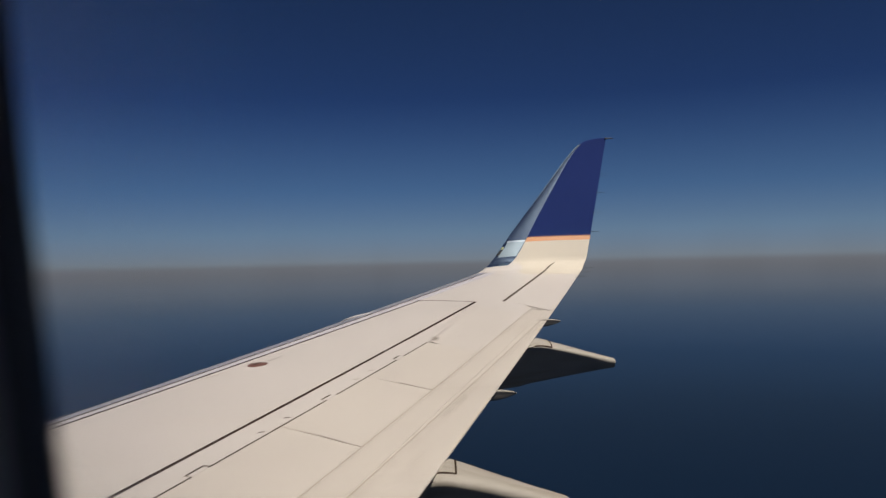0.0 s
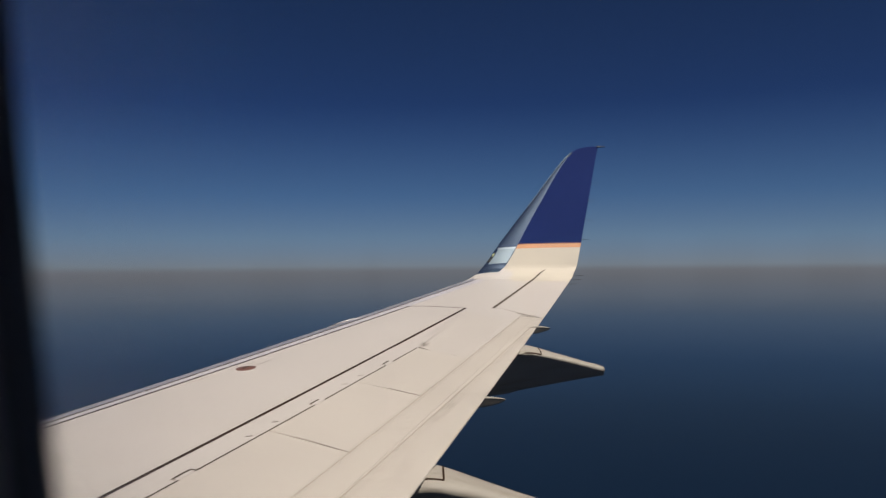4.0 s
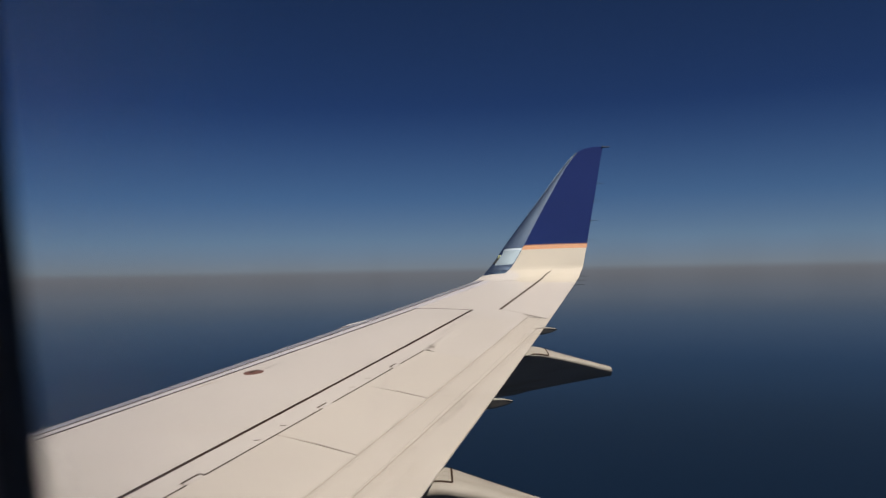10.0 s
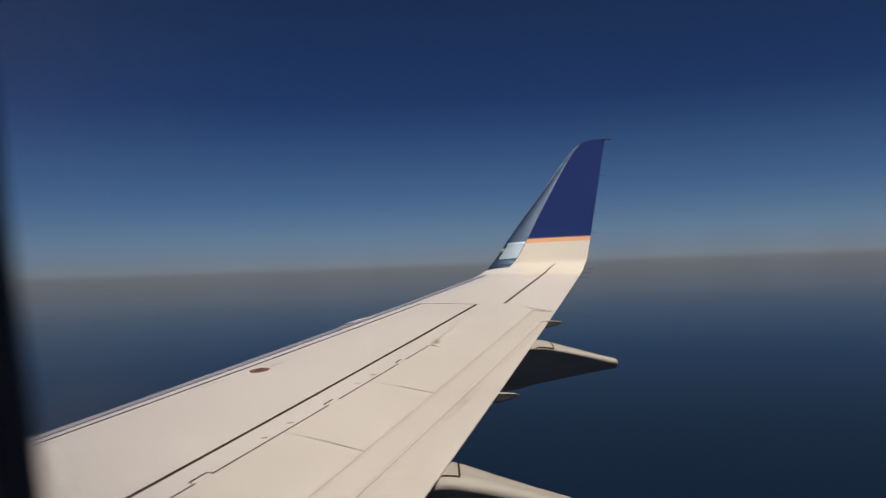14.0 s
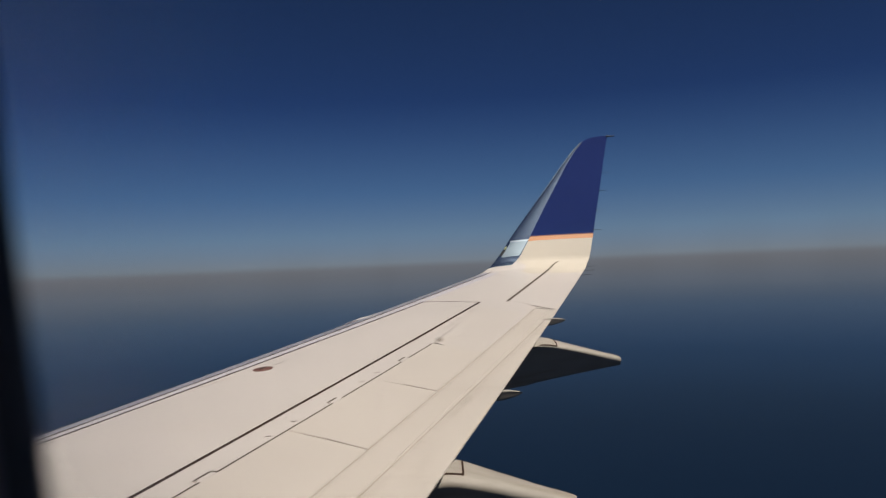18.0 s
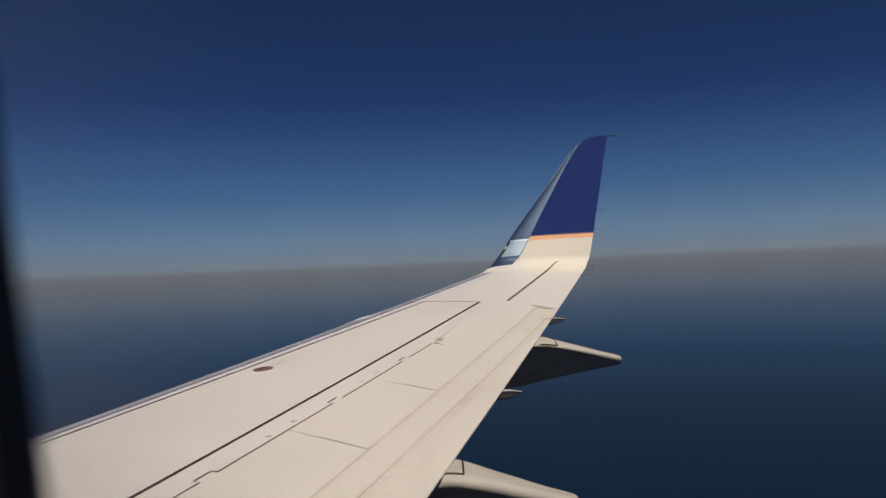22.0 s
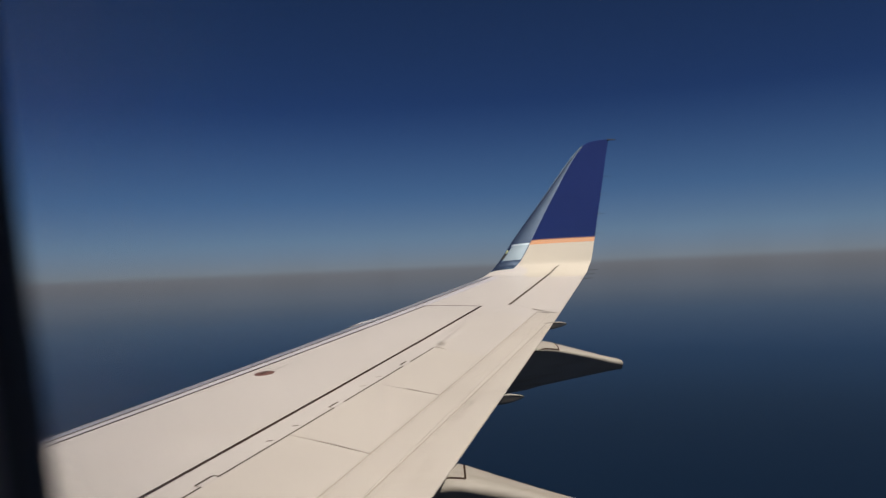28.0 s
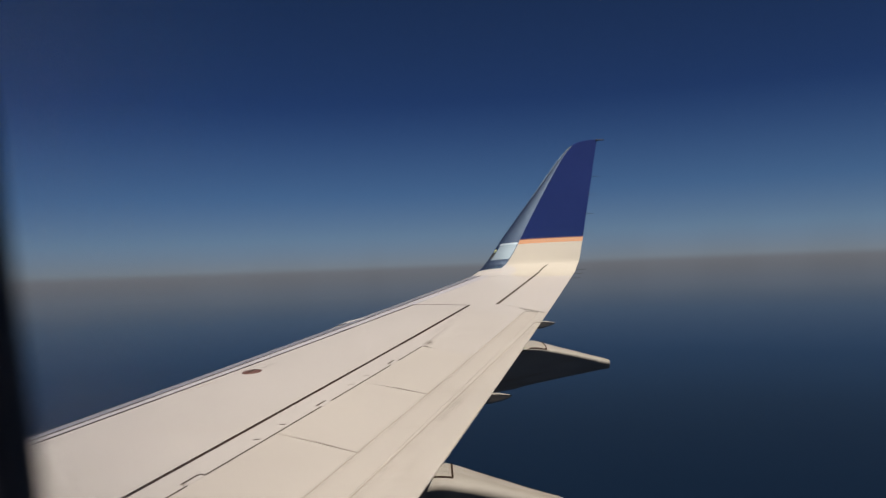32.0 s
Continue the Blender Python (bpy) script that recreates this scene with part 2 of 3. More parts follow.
# ---- building helpers ----
def part(name, bm, material, parent=None, label="", smooth=True):
    me = bpy.data.meshes.new(name)
    bmesh.ops.recalc_face_normals(bm, faces=bm.faces)
    bm.to_mesh(me)
    bm.free()
    for poly in me.polygons:
        poly.use_smooth = smooth
    me.materials.append(material)
    ob = new(name, me)
    if parent is not None:
        ob.parent = parent
    if label:
        ob["label"] = label
    return ob


def grid_faces(bm, rows, closed=False):
    """Faces between neighbouring rows of points. Returns the rows of vertices."""
    vs = [[bm.verts.new(p) for p in row] for row in rows]
    for a, b in zip(vs, vs[1:]):
        n = len(a)
        for i in range(n if closed else n - 1):
            j = (i + 1) % n
            bm.faces.new((a[i], a[j], b[j], b[i]))
    return vs


# ---- the wing's surface ----
TIP = 17.16
ROOT = 0.6


def y_le(x):
    return 7.9406 - 0.5162 * x


def y_te(x):
    if x < 5.6:
        return y_te(5.6) + (5.6 - x) * 0.02
    return -2.7249 - 0.2825 * (x - TIP)


def z_span(x):
    return -2.0869 + x * math.tan(radians(6)) + 0.2785 * (x / TIP) ** 2


def top(x, y):
    """Height of the wing's upper skin."""
    ch = y_le(x) - y_te(x)
    u = min(1.0, max(0.0, (y_le(x) - y) / ch))
    return z_span(x) - 0.02 * u + 0.012 * ch * math.sin(math.pi * u ** 0.8)


def at(x, y, up=0.0):
    return Vector((x, y, top(x, y) + up))


def slat_y(x):
    return 3.34 - 0.527 * (x - 8.3)


def box_y(x):
    return -0.5 - 0.386 * (x - 13.64)


def hinge_y(x):
    return 0.17 - 0.389 * (x - 11.08)


def spoil_y(x):
    return -0.45 - 0.348 * (x - 10.75)


def ail_y(x):
    return -0.91 - 0.3387 * (x - 13.63)


def plate(name, corners, material, parent, label="", lift=0.004, depth=0.006, nx=24, ny=8, sag=None):
    """A skin panel over the quad front-inner, front-outer, aft-outer, aft-inner, with its rim turned down."""
    fi, fo, ao, ai = [Vector(c) for c in corners]
    bm = bmesh.new()
    rows = []
    for j in range(ny + 1):
        v = j / ny
        row = []
        for i in range(nx + 1):
            u = i / nx
            q = (fi * (1 - u) + fo * u) * (1 - v) + (ai * (1 - u) + ao * u) * v
            row.append(at(q.x, q.y, lift + (sag(u, v) if sag else 0.0)))
        rows.append(row)
    vs = grid_faces(bm, rows)
    rim = vs[0] + [r[-1] for r in vs[1:]] + vs[-1][-2::-1] + [r[0] for r in vs[-2:0:-1]]
    low = [bm.verts.new(v.co - Vector((0, 0, depth))) for v in rim]
    for i in range(len(rim)):
        j = (i + 1) % len(rim)
        bm.faces.new((rim[i], rim[j], low[j], low[i]))
    ob = part(name, bm, material, parent, label)
    ob.data.set_sharp_from_angle(angle=radians(35))
    return ob


def strip(name, pts, width, material, parent, lift=0.0065, thick=0.004, label=""):
    """A narrow raised band over the skin along points (x, y)."""
    bm = bmesh.new()
    dense = []
    for a, b in zip(pts, pts[1:]):
        a, b = Vector(a), Vector(b)
        k = max(1, int((b - a).length / 0.25))
        dense += [a.lerp(b, i / k) for i in range(k)]
    dense.append(Vector(pts[-1]))
    rows = []
    for i, q in enumerate(dense):
        d = (dense[min(i + 1, len(dense) - 1)] - dense[max(i - 1, 0)]).normalized()
        s = Vector((-d.y, d.x)) * width / 2
        l, r = q + s, q - s
        rows.append([at(l.x, l.y, lift - thick), at(l.x, l.y, lift), at(r.x, r.y, lift), at(r.x, r.y, lift - thick)])
    vs = grid_faces(bm, rows)
    bm.faces.new(vs[0]), bm.faces.new(vs[-1])
    return part(name, bm, material, parent, label, smooth=False)


def stain(name, pts, width, strength, parent, lift=0.0095, ends=0.15):
    """A soft dark film over the skin along points (x, y), thinning to its edges and ends."""
    bm, rows, dens = bmesh.new(), [], []
    way = [Vector(p) for p in pts]
    for i in range(41):
        f = i / 40 * (len(way) - 1)
        k = min(int(f), len(way) - 2)
        q, d = way[k].lerp(way[k + 1], f - k), (way[k + 1] - way[k]).normalized()
        across = Vector((-d.y, d.x)) * width
        rows.append([at((q + across * a).x, (q + across * a).y, lift) for a in np.linspace(-0.5, 0.5, 9)])
        fade = min(1.0, i / 40 / ends, (1 - i / 40) / ends)
        dens += [strength * fade * math.cos(math.pi * a) ** 2 for a in np.linspace(-0.5, 0.5, 9)]
    grid_faces(bm, rows)
    ob = part(name, bm, GRIMESHADE, parent)
    film = ob.data.attributes.new("overlay", "FLOAT", "POINT")
    for point, value in zip(film.data, dens):
        point.value = value


def loft(name, rings, material, parent, label="", caps=True, smooth=True):
    bm = bmesh.new()
    vs = grid_faces(bm, rings, closed=True)
    if caps:
        bm.faces.new(vs[0]), bm.faces.new(vs[-1])
    ob = part(name, bm, material, parent, label, smooth)
    ob.data.set_sharp_from_angle(angle=radians(50))
    return ob


# ---- sea and painted haze glow ----
SEA = -150.0


def make_sea():
    bm = bmesh.new()
    rings = [[(r * math.cos(a), r * math.sin(a), SEA) for a in np.linspace(0, 2 * math.pi, 96, endpoint=False)] for r in (60, 200, 500, 1000, 1900, 3000, 4000, 4850)]
    vs = grid_faces(bm, rings, closed=True)
    bm.faces.new(vs[0])
    tagged(part("sea_water", bm, sea_material()), "dark blue open sea under haze, faintly rippled", "sea", kind="structure")
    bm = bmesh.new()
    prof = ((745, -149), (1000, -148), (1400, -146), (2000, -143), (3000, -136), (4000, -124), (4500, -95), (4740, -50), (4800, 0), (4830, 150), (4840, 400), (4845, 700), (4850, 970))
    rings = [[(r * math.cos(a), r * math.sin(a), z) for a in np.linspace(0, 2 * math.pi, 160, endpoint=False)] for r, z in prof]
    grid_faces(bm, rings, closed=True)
    tagged(part("backdrop_haze", bm, haze_glow_material()), "glowing backdrop painted as grey-tan haze on the horizon", "haze", kind="structure")


make_sea()


# ---- the wing ----
wing = new("airplane_wing")
wing.matrix_world = AIR
tagged(wing, "light grey painted airliner wing with upturned blue-tipped winglet", "airplane wing")


def make_core():
    bm = bmesh.new()
    rows = []
    us = [0.0, 0.01, 0.03, 0.06, 0.1, 0.16, 0.24, 0.33, 0.43, 0.54, 0.65, 0.76, 0.86, 0.94, 1.0]
    for x in list(np.linspace(ROOT, 5.6, 8)) + list(np.linspace(6.2, 16.85, 30)):
        ch = y_le(x) - y_te(x)
        tk = (0.135 - 0.03 * (x / TIP)) * ch
        upper = [at(x, y_le(x) - u * ch) for u in us]
        lower = []
        for u in us[-2:0:-1]:
            half = 5 * (0.2969 * math.sqrt(u) - 0.126 * u - 0.3516 * u * u + 0.2843 * u ** 3 - 0.1036 * u ** 4)
            p = at(x, y_le(x) - u * ch)
            p.z -= tk * half * 0.92 + 0.012
            lower.append(p)
        rows.append(upper + lower)
    loft("wing_skin", rows, GREY, wing)


make_core()


def slat(x0, x1):
    body = plate("slat", [(x0, y_le(x0) - 0.185), (x1, y_le(x1) - 0.185), (x1, slat_y(x1) + 0.012), (x0, slat_y(x0) + 0.012)], SLATPAINT, wing, "pale painted slat with bare metal nose", ny=6)
    rows = []
    for i in range(25):
        x = x0 + (x1 - x0) * i / 24
        ring = []
        for d, dz in ((0.172, 0.004), (0.15, 0.0065), (0.12, 0.008), (0.09, 0.0085), (0.06, 0.007), (0.038, 0.003), (0.02, -0.003), (0.006, -0.012), (-0.005, -0.023), (-0.012, -0.036), (-0.014, -0.05), (-0.008, -0.068), (0.03, -0.10), (0.12, -0.14), (0.12, -0.05)):
            p = at(x, y_le(x) - max(d, 0.0), dz)
            p.y = y_le(x) - d
            ring.append(p)
        rows.append(ring)
    loft("slat_nose", rows, POLISHED, body, "polished bare aluminium slat nose")
    strip("nose_joint", [(x0, y_le(x0) - 0.178), (x1, y_le(x1) - 0.178)], 0.020, SEALFAINT, body, lift=0.0080, thick=0.004)


for a, b in ((4.9, 7.30), (7.32, 9.66), (9.68, 11.84), (11.86, 14.04), (14.07, 16.8)):
    slat(a, b)

plate("box_panel", [(4.0, slat_y(4.0) - 0.012), (14.04, slat_y(14.04) - 0.012), (13.64, box_y(13.64) + 0.02), (4.0, box_y(4.0) + 0.02)], GREY, wing, nx=60, ny=14)
plate("rear_panel", [(4.0, box_y(4.0) - 0.02), (11.25, box_y(11.25) - 0.02), (11.11, hinge_y(11.11) + 0.006), (4.0, hinge_y(4.0) + 0.006)], GREY, wing, nx=44, ny=3)

# spoilers, lying closed
SEAMS = [(11.08, 10.54), (9.62, 9.11), (8.18, 7.66), (6.74, 6.21), (5.30, 4.76)]
for (ho, to), (hi, ti) in zip(SEAMS, SEAMS[1:]):
    g = 0.006
    plate("spoiler", [(hi + g, hinge_y(hi) - 0.006), (ho - g, hinge_y(ho) - 0.006), (to - g, spoil_y(to) + 0.004), (ti + g, spoil_y(ti) + 0.004)], SPOILER, wing,
          "closed grey spoiler panel", lift=0.007, depth=0.010, nx=12, ny=8)


def crease(x):
    return spoil_y(x) - 0.305


# flap: fore panel and drooped aft panel
plate("flap_fore_panel", [(5.7, spoil_y(5.7) - 0.006), (12.93, spoil_y(12.93) - 0.006), (12.88, -1.40), (5.7, crease(5.7) + 0.003)], FLAP, wing, "warm grey flap panel ahead of trailing edge", lift=0.004, nx=40, ny=6)
plate("flap_aft_panel", [(5.7, crease(5.7) - 0.003), (12.88, -1.405), (12.84, y_te(12.84) - 0.012), (5.7, y_te(5.7) - 0.012)], FLAP, wing, "warm grey flap trailing edge", lift=0.003, depth=0.010, nx=40, ny=5)
plate("aileron", [(13.66, ail_y(13.66) - 0.014), (16.82, ail_y(16.82) - 0.014), (16.82, y_te(16.82) - 0.01), (12.86, y_te(12.86) - 0.01)], GREY, wing, "grey aileron at wing tip", lift=0.0015, depth=0.010, nx=24, ny=6)

# dark joints
strip("spar_sealant", [(4.0, box_y(4.0)), (13.64, box_y(13.64))], 0.037, SEAL, wing, lift=0.0055, label="dark sealant line along rear spar")
strip("slat_gap", [(4.9, slat_y(4.9)), (14.05, slat_y(14.05))], 0.026, SEAL, wing, lift=0.0075, label="dark gap behind slats")
strip("panel_gap", [(14.05, slat_y(14.05)), (13.86, -0.07), (13.64, box_y(13.64))], 0.03, SEALFAINT, wing, lift=0.0055)
strip("aileron_gap", [(13.62, ail_y(13.62)), (16.8, ail_y(16.8))], 0.040, SEALFAINT, wing, lift=0.0065, label="dark gap at aileron hinge")
strip("aileron_end_gap", [(13.22, -1.19), (12.85, -1.465)], 0.018, GRIME, wing, lift=0.0065)
strip("flap_end_gap", [(13.0, -1.235), (12.87, -1.39)], 0.016, GRIME, wing, lift=0.006)
for a, b in ((11.06, 10.44), (10.26, 9.04), (8.87, 7.34), (7.17, 5.4)):
    strip("hinge_gap", [(a, hinge_y(a)), (b, hinge_y(b))], 0.017, SEALFAINT, wing, lift=0.0085)
for xo, xi in ((10.47, 10.33), (9.05, 8.90), (7.38, 7.20)):
    strip("hinge_step", [(xo, hinge_y(xo) + 0.062), (xi, hinge_y(xi) + 0.062)], 0.018, SEALFAINT, wing)
    strip("hinge_tick", [(xi, hinge_y(xi) + 0.062), (xi - 0.015, hinge_y(xi) + 0.035)], 0.014, GRIME, wing)
strip("hinge_tick", [(7.38, hinge_y(7.38) + 0.062), (7.36, hinge_y(7.36) + 0.01)], 0.013, SEALFAINT, wing)
for x in (8.40, 8.05):
    strip("hinge_tab", [(x + 0.01, hinge_y(x) + 0.100), (x + 0.02, hinge_y(x) + 0.05)], 0.013, SEALFAINT, wing)
for x in (9.86, 9.54):
    strip("hinge_tab", [(x + 0.01, hinge_y(x) + 0.105), (x + 0.03, hinge_y(x) + 0.045)], 0.015, GRIME, wing)
for k, (h, t) in enumerate(SEAMS[1:4]):
    front, mid, back = (h, hinge_y(h)), ((h + t) / 2 + 0.02, (hinge_y(h) + spoil_y(t)) / 2), (t, spoil_y(t))
    strip("spoiler_seam", [front, mid], 0.015, (SPOILER, GRIME2, GRIME)[k], wing, lift=0.0085)
    strip("spoiler_seam", [mid, back], 0.014, (GRIME, GRIME, SEALWORN)[k], wing, lift=0.0085)
strip("spoiler_edge", [(5.0, spoil_y(5.0)), (12.95, spoil_y(12.95))], 0.014, GRIME2, wing, lift=0.0065)
strip("flap_crease", [(5.7, crease(5.7)), (12.2, crease(12.2))], 0.012, GRIME2, wing, lift=0.0056)
stain("spoiler_edge_stain", [(5.6, spoil_y(5.6) - 0.02), (12.9, spoil_y(12.9) - 0.02)], 0.12, 0.09, wing, ends=0.04)
stain("crease_stain", [(5.7, crease(5.7) - 0.04), (12.3, crease(12.3) - 0.04)], 0.15, 0.08, wing, ends=0.06)
stain("flap_smear", [(8.2, crease(8.2) - 0.06), (9.1, crease(9.1) - 0.06)], 0.16, 0.12, wing, lift=0.0098, ends=0.4)
stain("flap_smear", [(6.9, y_te(6.9) + 0.16), (7.9, y_te(7.9) + 0.22)], 0.20, 0.06, wing, lift=0.0098, ends=0.4)
strip("skin_scuff", [(10.2, 2.211), (9.72, 2.50)], 0.007, GRIME2, wing, lift=0.0065)


def blister_height(u, v):
    """Raised cover over the aileron linkage, steep at its inboard end, fading outboard and aft."""
    s = lambda a, b, t: min(1, max(0, (t - a) / (b - a))) ** 2 * (3 - 2 * min(1, max(0, (t - a) / (b - a))))
    level = 0.0058 * (1 - s(0.0, 0.5, u)) * s(0.0, 0.05, v) * (1 - 0.7 * s(0.75, 1.0, v))
    return level + 0.015 * (1 - s(0.05, 0.8, u)) * s(0.0, 0.10, v) * (1 - s(0.06, 0.32, v))


plate("linkage_cover", [(11.080, 0.180), (13.35, -0.47), (12.75, -1.02), (10.562, -0.356)], COVER, wing, "low raised blister over aileron linkage", lift=0.0012, depth=0.036, nx=60, ny=26, sag=blister_height)
# darker patch over the cover's inboard corner
stain("cover_dark_spot", [(11.34, 0.075), (10.98, 0.11)], 0.15, 0.45, wing, lift=0.022, ends=0.4)
# shade along the cover's front edge, painted as a dark film
stain("cover_edge_shade", [(11.45, 0.12), (13.2, -0.43)], 0.12, 0.11, wing, lift=0.018)


def make_cap():
    """Round fuel filler cap with a rim and a latch bar."""
    cx, cy, r = 10.40, 1.955, 0.105
    def disc(rad, up, dz):
        bm = bmesh.new()
        rings = []
        for k, h in ((rad, up - dz), (rad, up), (rad * 0.93, up + 0.002), (rad * 0.4, up + 0.003)):
            rings.append([at(cx + k * math.cos(a), cy + k * math.sin(a), h) for a in np.linspace(0, 2 * math.pi, 28, endpoint=False)])
        vs = grid_faces(bm, rings, closed=True)
        bm.faces.new(vs[-1])
        return bm
    cap = part("filler_cap", disc(r, 0.008, 0.006), RED, wing, "round red-brown fuel filler cap")
    part("cap_center", disc(r * 0.62, 0.0115, 0.004), RED, cap)
    strip("cap_latch", [(cx - 0.05, cy + 0.02), (cx + 0.05, cy - 0.02)], 0.022, SEALFAINT, cap, lift=0.0185, thick=0.005)
    stain("cap_smudge", [(10.50, 1.87), (10.74, 1.75)], 0.07, 0.40, wing, ends=0.35)


make_cap()


# ---- flap track fairings ----
def fairing_ring(y, x, zt, zb, w, crown=0.045, tilt=0.0):
    """A canoe section: low rounded crown, tilted with the wing at its head, then sides that lean in to a narrow keel."""
    c = min(crown, (0.34 if w > 0.035 else 0.14) * (zt - zb))
    hh = zt - zb
    half = [(0.40, zt - 0.04 * c), (0.70, zt - 0.16 * c), (0.88, zt - 0.38 * c), (0.97, zt - 0.66 * c), (1.0, zt - c), (0.97, zt - 1.28 * c), (0.90, zt - 1.6 * c),
            (0.47, zb + 0.40 * (hh - c)), (0.18, zb + 0.07 * hh), (0.06, zb)]
    return [Vector((x, y, zt))] + [Vector((x + k * w, y, z + tilt * k * w)) for k, z in half] + [Vector((x - k * w, y, z - tilt * k * w)) for k, z in half[::-1]]


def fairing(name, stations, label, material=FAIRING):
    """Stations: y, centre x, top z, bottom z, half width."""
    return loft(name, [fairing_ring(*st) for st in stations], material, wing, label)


def big_fairing(x, y0, z0, k, drop, joint, crown, edge):
    """y0, z0: where its crown leaves the trailing edge; k: size; drop: how far the crown falls; joint: where the flush cap ends; edge: its side, counted down from the crown."""
    st = []
    for d, ztop, zbot, w in ((-1.9, -0.24, -0.32, 0.03), (-1.5, -0.20, -0.45, 0.10), (-0.9, -0.18, -0.55, 0.18), (-0.45, -0.10, -0.53, 0.205), (-0.2, -0.030, -0.505, 0.215), (-0.10, -0.008, -0.480, 0.218), (-0.05, -0.004, -0.472, 0.218), (0.0, -0.004, -0.465, 0.218), (0.06, -0.012, -0.457, 0.214), (0.13, -0.030, -0.447, 0.207),
                             (0.31, -0.085, -0.422, 0.168), (0.47, -0.135, -0.401, 0.145), (0.62, -0.183, -0.382, 0.120), (0.74, -0.220, -0.367, 0.098), (0.81, -0.242, -0.360, 0.085), (0.842, -0.253, -0.358, 0.076), (0.856, -0.262, -0.352, 0.064), (0.862, -0.280, -0.335, 0.040)):
        st.append((y0 - d * k, x, z0 + (ztop * drop if d > 0 else ztop) * k, z0 + (zbot * (drop if d > 0 else 1)) * k, w * k, crown, 0.10 * min(1.0, max(0.0, 1 - d / 0.6))))
    ob = fairing("flap_track_fairing", st, "grey tapering flap track fairing under trailing edge")

    def ring(y):
        for p, q in zip(st, st[1:]):
            if p[0] >= y >= q[0]:
                t = (p[0] - y) / (p[0] - q[0])
                return fairing_ring(*(u + (v - u) * t for u, v in zip(p, q)))

    def seam(name, pts, width, run):
        """A dark joint on the shell: pts of (y, index round the section); run: across it or along it."""
        bm, rows = bmesh.new(), []
        for y, i in pts:
            for_row = []
            for off, out in ((-0.5, -0.004), (-0.5, 0.003), (0.5, 0.003), (0.5, -0.004)):
                r = ring(y + (off * width if run == "across" else 0.0))
                j = i % len(r)
                p = r[j]
                n = (p - Vector((x, p.y, (r[0].z + r[10].z) / 2))).normalized()
                if run == "along":
                    tangent = (r[j] - r[j - 1]).normalized()
                    p = p + tangent * off * width
                for_row.append(p + n * out)
            rows.append(for_row)
        grid_faces(bm, rows, closed=True)
        part(name, bm, SEAL, ob, smooth=False)

    yj = y0 - joint * k
    seam("cap_end_joint", [(yj, i) for i in range(3, -edge - 1, -1)], 0.014, "across")
    seam("cap_side_joint", [(y0 + 0.13 * k + (yj - y0 - 0.13 * k) * i / 8, -edge - 1 if i < 3 else -edge) for i in range(9)], 0.016, "along")
    return ob


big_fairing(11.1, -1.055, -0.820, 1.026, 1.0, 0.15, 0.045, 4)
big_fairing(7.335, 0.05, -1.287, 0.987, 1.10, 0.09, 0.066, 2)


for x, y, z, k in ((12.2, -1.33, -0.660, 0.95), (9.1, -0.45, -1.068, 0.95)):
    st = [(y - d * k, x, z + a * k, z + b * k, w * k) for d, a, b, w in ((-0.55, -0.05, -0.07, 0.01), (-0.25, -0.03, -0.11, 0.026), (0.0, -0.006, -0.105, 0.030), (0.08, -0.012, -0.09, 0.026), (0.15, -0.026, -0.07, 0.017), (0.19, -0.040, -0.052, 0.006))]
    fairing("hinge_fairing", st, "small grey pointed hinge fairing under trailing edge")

# small pod under the leading edge, showing above its line
st = [(y, x, z + h, z - h, w) for y, x, z, h, w in ((1.40, 12.96, -0.612, 0.006, 0.012), (1.30, 13.05, -0.578, 0.016, 0.03), (1.18, 13.1, -0.550, 0.022, 0.04), (1.05, 13.2, -0.530, 0.022, 0.04), (0.94, 13.3, -0.532, 0.02, 0.035), (0.8, 13.4, -0.57, 0.012, 0.03))]
fairing("slat_track_fairing", st, "slim grey fairing at wing leading edge", PODGREY)


# ---- winglet ----
WSEC = [  # z, x, y of leading edge, y of trailing edge
    (z_span(16.5), 16.50, y_le(16.5), y_te(16.5) - 0.01),
    (z_span(16.75) + 0.006, 16.75, y_le(16.75), y_te(16.75) - 0.01),
    (z_span(16.95) + 0.030, 16.95, y_le(16.95), y_te(16.95) - 0.01),
    (0.050, 17.13, -0.90, -2.745),
    (0.120, 17.200, -0.967, -2.785),
    (0.220, 17.245, -1.061, -2.819),
    (0.361, 17.307, -1.178, -2.863),
    (0.583, 17.406, -1.346, -2.933),
    (0.887, 17.541, -1.602, -3.023),
    (1.489, 17.810, -2.118, -3.207),
    (2.120, 18.091, -2.650, -3.394),
    (2.391, 18.211, -2.922, -3.479),
    (2.463, 18.243, -3.036, -3.501),
    (2.506, 18.262, -3.170, -3.513),
    (2.525, 18.271, -3.314, -3.519),
]


def wsec(s):
    """Section at s (index along WSEC), smoothly between the rows."""
    i = min(int(s), len(WSEC) - 2)
    t = s - i
    rows = [WSEC[min(max(i + k, 0), len(WSEC) - 1)] for k in (-1, 0, 1, 2)]
    out = []
    for p0, p1, p2, p3 in zip(*rows):
        m1 = (p2 - p0) / 2
        m2 = (p3 - p1) / 2
        out.append((2 * t ** 3 - 3 * t * t + 1) * p1 + (t ** 3 - 2 * t * t + t) * m1 + (3 * t * t - 2 * t ** 3) * p2 + (t ** 3 - t * t) * m2)
    return out


def s_of_z(z):
    for i in range(len(WSEC) - 1):
        if WSEC[i][0] <= z <= WSEC[i + 1][0]:
            return i + (z - WSEC[i][0]) / (WSEC[i + 1][0] - WSEC[i][0])
    return len(WSEC) - 1.0


